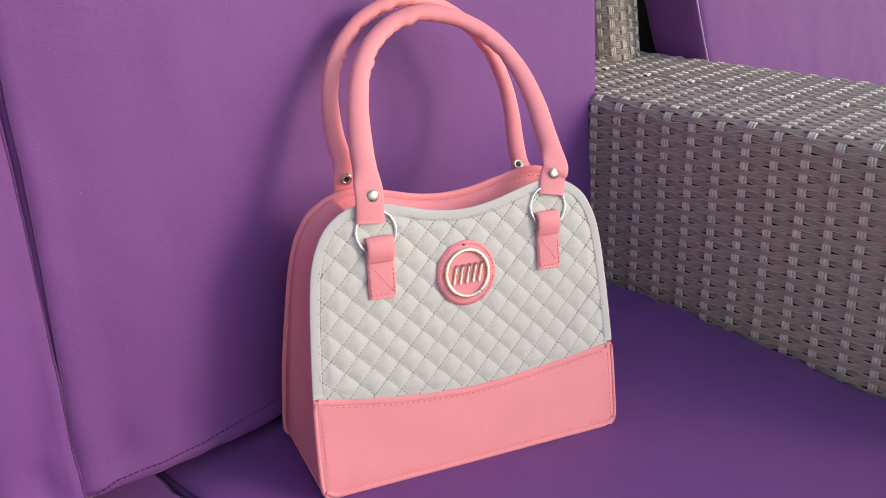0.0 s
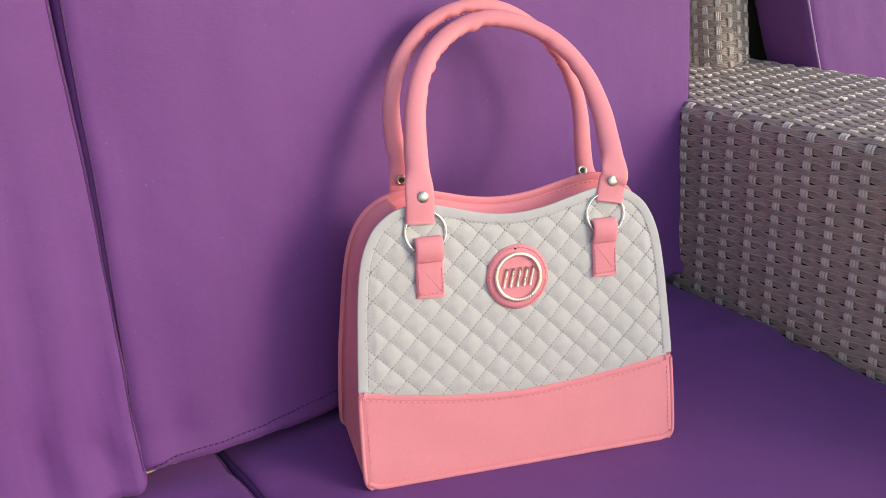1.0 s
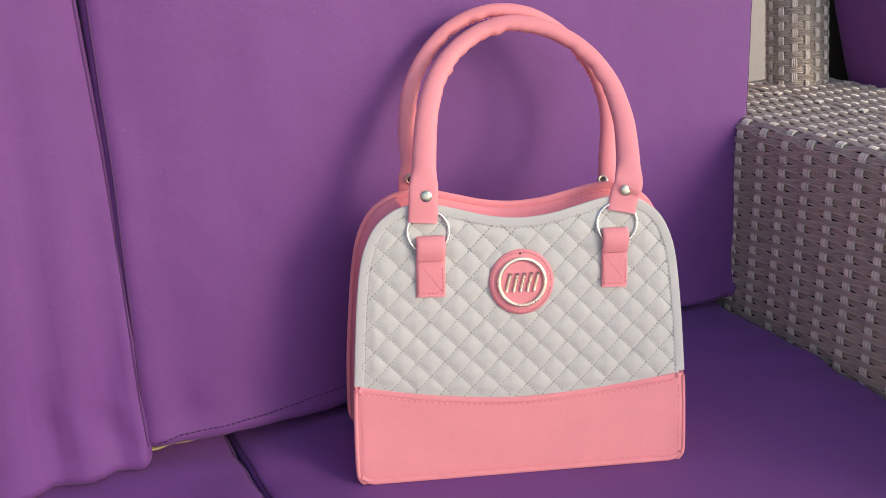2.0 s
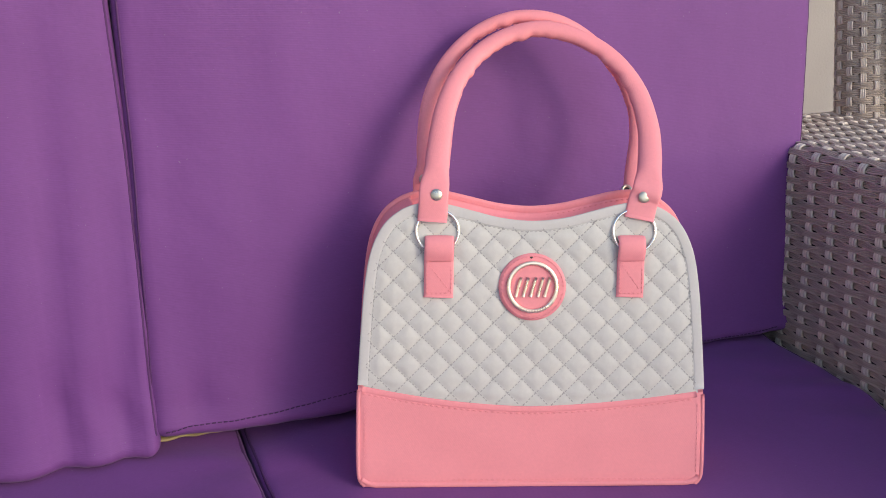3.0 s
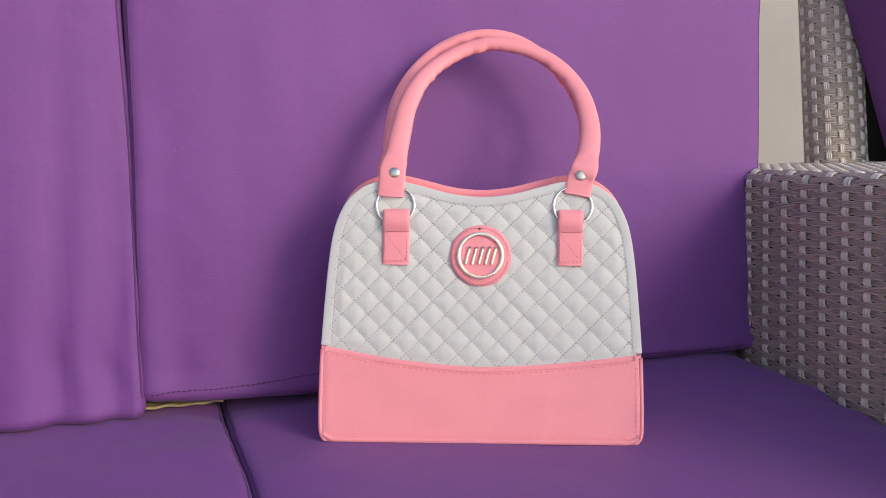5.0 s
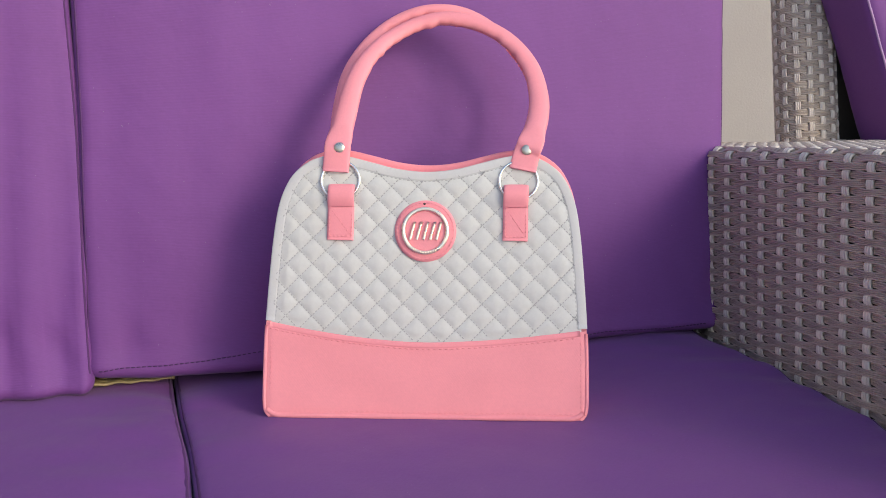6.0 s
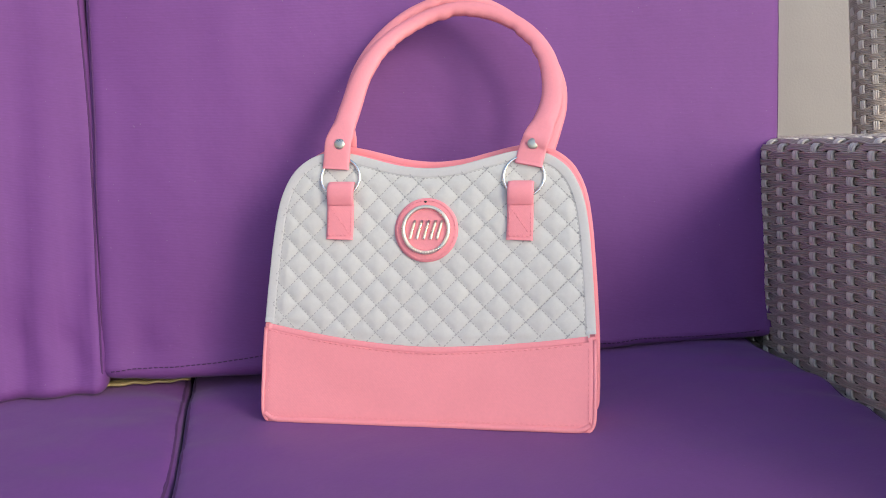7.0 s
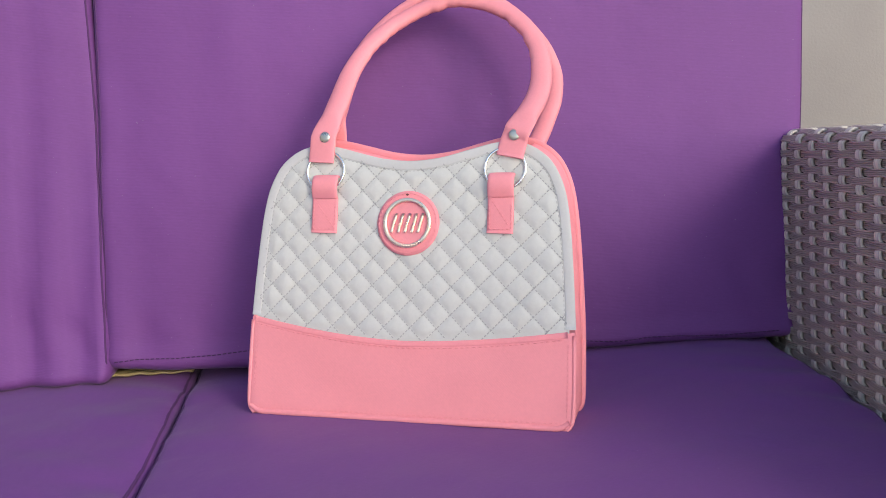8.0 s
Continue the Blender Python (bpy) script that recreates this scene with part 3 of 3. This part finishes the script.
# pink lower band with a turned edge
bm = bmesh.new()
N_U, N_V = 72, 14
grid = []
for i in range(N_U + 1):
    u0 = -142.5 + 285 * i / N_U
    col = []
    for j in range(N_V + 1):
        v = band_top(u0) * j / N_V
        u = u0 * (1 - 0.00026 * max(0.0, 11 - v) ** 2)
        edge = min(1.0, min(142.5 - abs(u), v) / 4 + 0.15)
        sag = 0.9 * noise.noise(Vector((u * 0.02, v * 0.035, 1)))
        col.append(bm.verts.new(front(u, v, 0.4 + 1.5 * math.sqrt(edge) + sag * edge)))
    grid.append(col)
for i in range(N_U):
    for j in range(N_V):
        bm.faces.new((grid[i][j], grid[i + 1][j], grid[i + 1][j + 1], grid[i][j + 1]))
part("lower_band", bm, M_PINK, bag, "pink coated twill lower band")
bm = bmesh.new()
path = [front(u, band_top(u) - 1.4, 1.55 + 0.9 * noise.noise(Vector((u * 0.02, band_top(u) * 0.035, 1)))) for u in range(-139, 140, 4)]
sweep(bm, path, lambda i, n: oval(0.0026, 0.0007, 10, 2.8), FRONT_N)
part("turned_edge", bm, M_PINK, bag)
bm = bmesh.new()
stitches(bm, [front(u, band_top(u) - 4.9, 2.0 + 0.9 * noise.noise(Vector((u * 0.02, band_top(u) * 0.035, 1)))) for u in range(-139, 140, 2)], FRONT_N, 0.0034, 0.0017, 0.00045)
for s in (-1, 1):
    stitches(bm, [front(s * 137.5, 6 + k * 2, 2.0) for k in range(34)], FRONT_N, 0.0026, 0.002, 0.0003)
stitches(bm, [front(u, 5.5, 1.9) for u in range(-139, 140, 3)], FRONT_N, 0.0026, 0.002, 0.0003)
part("band_stitching", bm, M_PINK_STITCH, bag)
bm = bmesh.new()
sweep(bm, smooth_path([front(u, 1.6 + 7 * max(0.0, (abs(u) - 128) / 14) ** 2, 0.8) for u in range(-140, 141, 4)], 2), lambda i, n: oval(0.0026, 0.0026, 8), FRONT_N)
sweep(bm, [front(-139.5, 2.4, 0.4).lerp(back(-139, 2.4, 0), k / 10) for k in range(11)], lambda i, n: oval(0.002, 0.002, 8), Vector((-1, 0, 0)))
sweep(bm, [front(139.5, 2.4, 0.4).lerp(back(139, 2.4, 0), k / 10) for k in range(11)], lambda i, n: oval(0.002, 0.002, 8), Vector((1, 0, 0)))
part("bottom_piping", bm, M_PINK, bag)
for s in (-1, 1):
    bm = bmesh.new()
    edge = [(u, v) for u, v in OUTLINE if u * s > 100 and v < band_top(u) - 1]
    sweep(bm, [front(u - s * 0.8, v + 0.6, 0.4) for u, v in edge], lambda i, n: oval(0.0019, 0.0019, 10), FRONT_N)
    part("side_piping", bm, M_PINK, bag)


# handles
# the arch falls back from the rim until it rests against the back cushion
ARCH = [(-78, 82, 249), (-76, 95, 262), (-70.5, 117, 288), (-59, 140, 311), (-40.6, 160.5, 328.5), (-15.5, 173.5, 341.5), (14.7, 177.5, 347.5),
        (46.6, 174, 341), (75, 164, 325.5), (94.5, 147, 302), (102, 125, 277), (101, 103, 257)]
REAR = [(-86, 130, 264), (-81, 154, 294), (-65.5, 174, 321), (-40, 187.5, 343), (-7, 192.5, 355), (29, 192.5, 352.5),
        (62.5, 192, 334), (89.5, 190, 305.5), (103, 183, 278), (105, 169, 255), (101, 153, 237), (96, 134, 220)]
HANDLE_N = Vector((0, -math.cos(radians(44)), math.sin(radians(44))))


def mm(p):
    return Vector(p) / 1000


def handle(name, path, side, inner=1, slim=1.0):
    """A rolled handle: flat tabs at both ends, a tube between."""
    pts = even(smooth_path(path, 10), 0.003)

    def section(i, m):
        e = min(i, m - 1 - i) * 3.0
        k = max(0.0, min(1.0, (e - 28) / 20))
        k = k * k * (3 - 2 * k)
        w = 12.0 * (1 - k) + k * slim * (10.2 - 2.6 * max(0.0, min(1.0, (e - 60) / 110)))
        ring = oval(w / 1000, (2.0 + 3.7 * k) / 1000, 20, 3.2 - 1.0 * k)
        # the cloth puckers on the inside of the bend
        k = max(0.0, min(1.0, (e - 95) / 60))
        pucker = 0.0024 * k * noise.noise(Vector((i * 0.32, side.x * 9 + path[0][0] * 50, 4))) + 0.0005 * k * noise.noise(Vector((i * 0.9, 2, 1)))
        return [(x + pucker * max(0.0, inner * x / (w / 1000)), y) for x, y in ring]

    bm = bmesh.new()
    sweep(bm, pts, section, side)
    return part(name, bm, M_PINK, bag, "rolled pink twill handle"), pts


front_handle, f_pts = handle("handle", [front(-82, 219, 4.2), front(-81, 234, 4.5), front(-80.5, 244, 3.5), *map(mm, ARCH), front(93, 246, 2.5), front(89.6, 237, 2.5), front(85.5, 219.5, 4.2)], HANDLE_N)
rear_handle, r_pts = handle("handle", [back(-86, 212, 3.2), back(-85.5, 230, 4.4), back(-85.5, 248, 7.5), *map(mm, REAR), back(90, 209, 12), back(87, 196, 3.4)], HANDLE_N, slim=0.8)

# seam stitching along the inner side of the rear handle
bm = bmesh.new()
mid = sum((p for p in r_pts), Vector()) / len(r_pts)
line = []
for i in range(12, len(r_pts) - 12):
    t = (r_pts[i + 1] - r_pts[i - 1]).normalized()
    c = t.cross(HANDLE_N).normalized()
    c = c if c.dot(mid - r_pts[i]) > 0 else -c
    line.append(r_pts[i] + c * 0.0066 - HANDLE_N * 0.0004)
stitches(bm, line, HANDLE_N, 0.003, 0.0018, 0.0004)
part("seam", bm, M_PINK_STITCH, rear_handle)


def disc(bm, centre, normal, r, h, n=24, dome=0.0):
    """A button: a short cylinder with a domed top."""
    t = normal.orthogonal().normalized()
    b = normal.cross(t)
    rows = [(r, 0), (r, h * 0.6), (r * 0.92, h * 0.9), (r * 0.6, h + dome * 0.7), (r * 0.25, h + dome)]
    prev = None
    for rr, hh in rows:
        ring = [bm.verts.new(centre + (t * math.cos(a) + b * math.sin(a)) * rr + normal * hh) for a in [2 * math.pi * k / n for k in range(n)]]
        if prev:
            for k in range(n):
                bm.faces.new((prev[k], prev[(k + 1) % n], ring[(k + 1) % n], ring[k]))
        prev = ring
    bm.faces.new(prev)


def torus(bm, centre, normal, r, wire, n=48, k=10):
    t = normal.orthogonal().normalized()
    b = normal.cross(t)
    pts = [centre + (t * math.cos(2 * math.pi * i / n) + b * math.sin(2 * math.pi * i / n)) * r for i in range(n)]
    sweep(bm, pts, lambda i, m: oval(wire, wire, k), normal, closed=True)


for u, v, lift in ((-78.7, 240.7, 6.0), (89.6, 239.1, 4.6)):
    bm = bmesh.new()
    disc(bm, front(u, v, lift), FRONT_N, 0.0048, 0.0012, dome=0.0005)
    part("rivet", bm, M_BRASS, front_handle, "dull nickel rivet")
    p, face = (back(-87.5, 245, 1.6), Vector((0, -1, 0))) if u < 0 else (mm((88, 121, 218.5)), Vector((0, -0.78, 0.62)))
    bm = bmesh.new()
    torus(bm, p, face, 0.0036, 0.0015, 20, 8)
    rivet = part("rivet", bm, M_BRASS, rear_handle, "hollow rivet back")
    # no real opening: a near-black disc paints the shade inside the rivet
    bm = bmesh.new()
    disc(bm, p - face * 0.0004, face, 0.0028, 0.0009, 16)
    part("rivet_hole", bm, M_HOLE, rivet)

# rings and the stitched tabs that hold them
for s, u in ((-1, -77.7), (1, 82.2)):
    bm = bmesh.new()
    torus(bm, front(u, 211.5, 3.4), (FRONT_N + Vector((0, 0, 0.06))).normalized(), 0.0172, 0.0013)
    part("ring", bm, M_STEEL, bag, "bright nickel ring")
    x = -76.6 if s < 0 else 79.6
    w = 12.0 if s < 0 else 11.2
    path = [front(x - 0.4, 157.5, 3.6), front(x, 172, 3.9), front(x, 186, 4.2), front(x, 189, 5.6), front(x + 0.2, 195, 8.0), front(x + 0.4, 202, 8.0), front(x + 0.4, 206, 5.4), front(x + 0.4, 206.5, 3.0)]
    path = smooth_path(path, 5)
    bm = bmesh.new()
    sweep(bm, path, lambda i, m: oval(w / 1000, 0.0016, 14, 4.0), FRONT_N)
    tab = part("ring_tab", bm, M_PINK, bag, "stitched pink twill tab")
    bm = bmesh.new()
    e = w - 2.0
    d = 5.4
    for line in ([(x - e, 187), (x + e, 187)], [(x - e, 161), (x + e, 161)], [(x - e, 187), (x + e, 161)]):
        a, b = (front(p[0], p[1], d) for p in line)
        stitches(bm, [a.lerp(b, k / 20) for k in range(21)], FRONT_N, 0.0022, 0.0014, 0.0004)
    for q in (-e, e):
        stitches(bm, [front(x + q, 161 + k * 2, d) for k in range(13)], FRONT_N, 0.0022, 0.0014, 0.0004)
    part("tab_stitching", bm, M_PINK_STITCH, tab)

# round badge: a pink disc with a stitched edge, a gold ring and plain gold bars
BADGE = (-0.5, 166.0)
bm = bmesh.new()
disc(bm, front(*BADGE, 2.2), FRONT_N, 0.0275, 0.0024, 56, 0.0003)
badge = part("badge", bm, M_PINK, bag, "round pink badge with a gold emblem")
bm = bmesh.new()
circle = [front(BADGE[0] + 25.2 * math.cos(a), BADGE[1] + 25.2 * math.sin(a), 4.6) for a in [2 * math.pi * k / 80 for k in range(81)]]
stitches(bm, circle, FRONT_N, 0.0022, 0.0014, 0.0004)
part("badge_stitching", bm, M_PINK_STITCH, badge)
bm = bmesh.new()
pts = [front(BADGE[0] + 19.6 * math.cos(a), BADGE[1] + 19.6 * math.sin(a), 6.0) for a in [2 * math.pi * k / 64 for k in range(64)]]
sweep(bm, pts, lambda i, m: oval(0.0017, 0.0013, 10, 3.0), FRONT_N, closed=True)
part("emblem_ring", bm, M_GOLD, badge, "pale gold ring")
for (u0, v0), (u1, v1) in [((u - 2.2, -8), (u + 2.2, 8)) for u in (-11.5, -5.5, 0.5, 6.5, 12)]:
    bm = bmesh.new()
    a, b = front(BADGE[0] + u0, BADGE[1] + v0, 6.0), front(BADGE[0] + u1, BADGE[1] + v1, 6.0)
    sweep(bm, [a.lerp(b, k / 6) for k in range(7)], lambda i, m: oval(0.0012, 0.0011, 8, 3.0), FRONT_N)
    part("emblem_bar", bm, M_GOLD, badge)
# the ring's lower edge carries a row of worn raised marks
for k in range(11):
    a = radians(236 + 6.8 * k)
    bm = bmesh.new()
    disc(bm, front(BADGE[0] + 19.4 * math.cos(a), BADGE[1] + 19.4 * math.sin(a), 7.0), FRONT_N, 0.00105, 0.0006, 8, 0.0003)
    part("raised_mark", bm, M_GOLD, badge)
bm = bmesh.new()
disc(bm, front(BADGE[0] - 1.0, BADGE[1] + 24.4, 4.5), FRONT_N, 0.0012, 0.0005, 8, 0.0002)
part("dark_knot", bm, M_HOLE, badge, "dark thread knot")
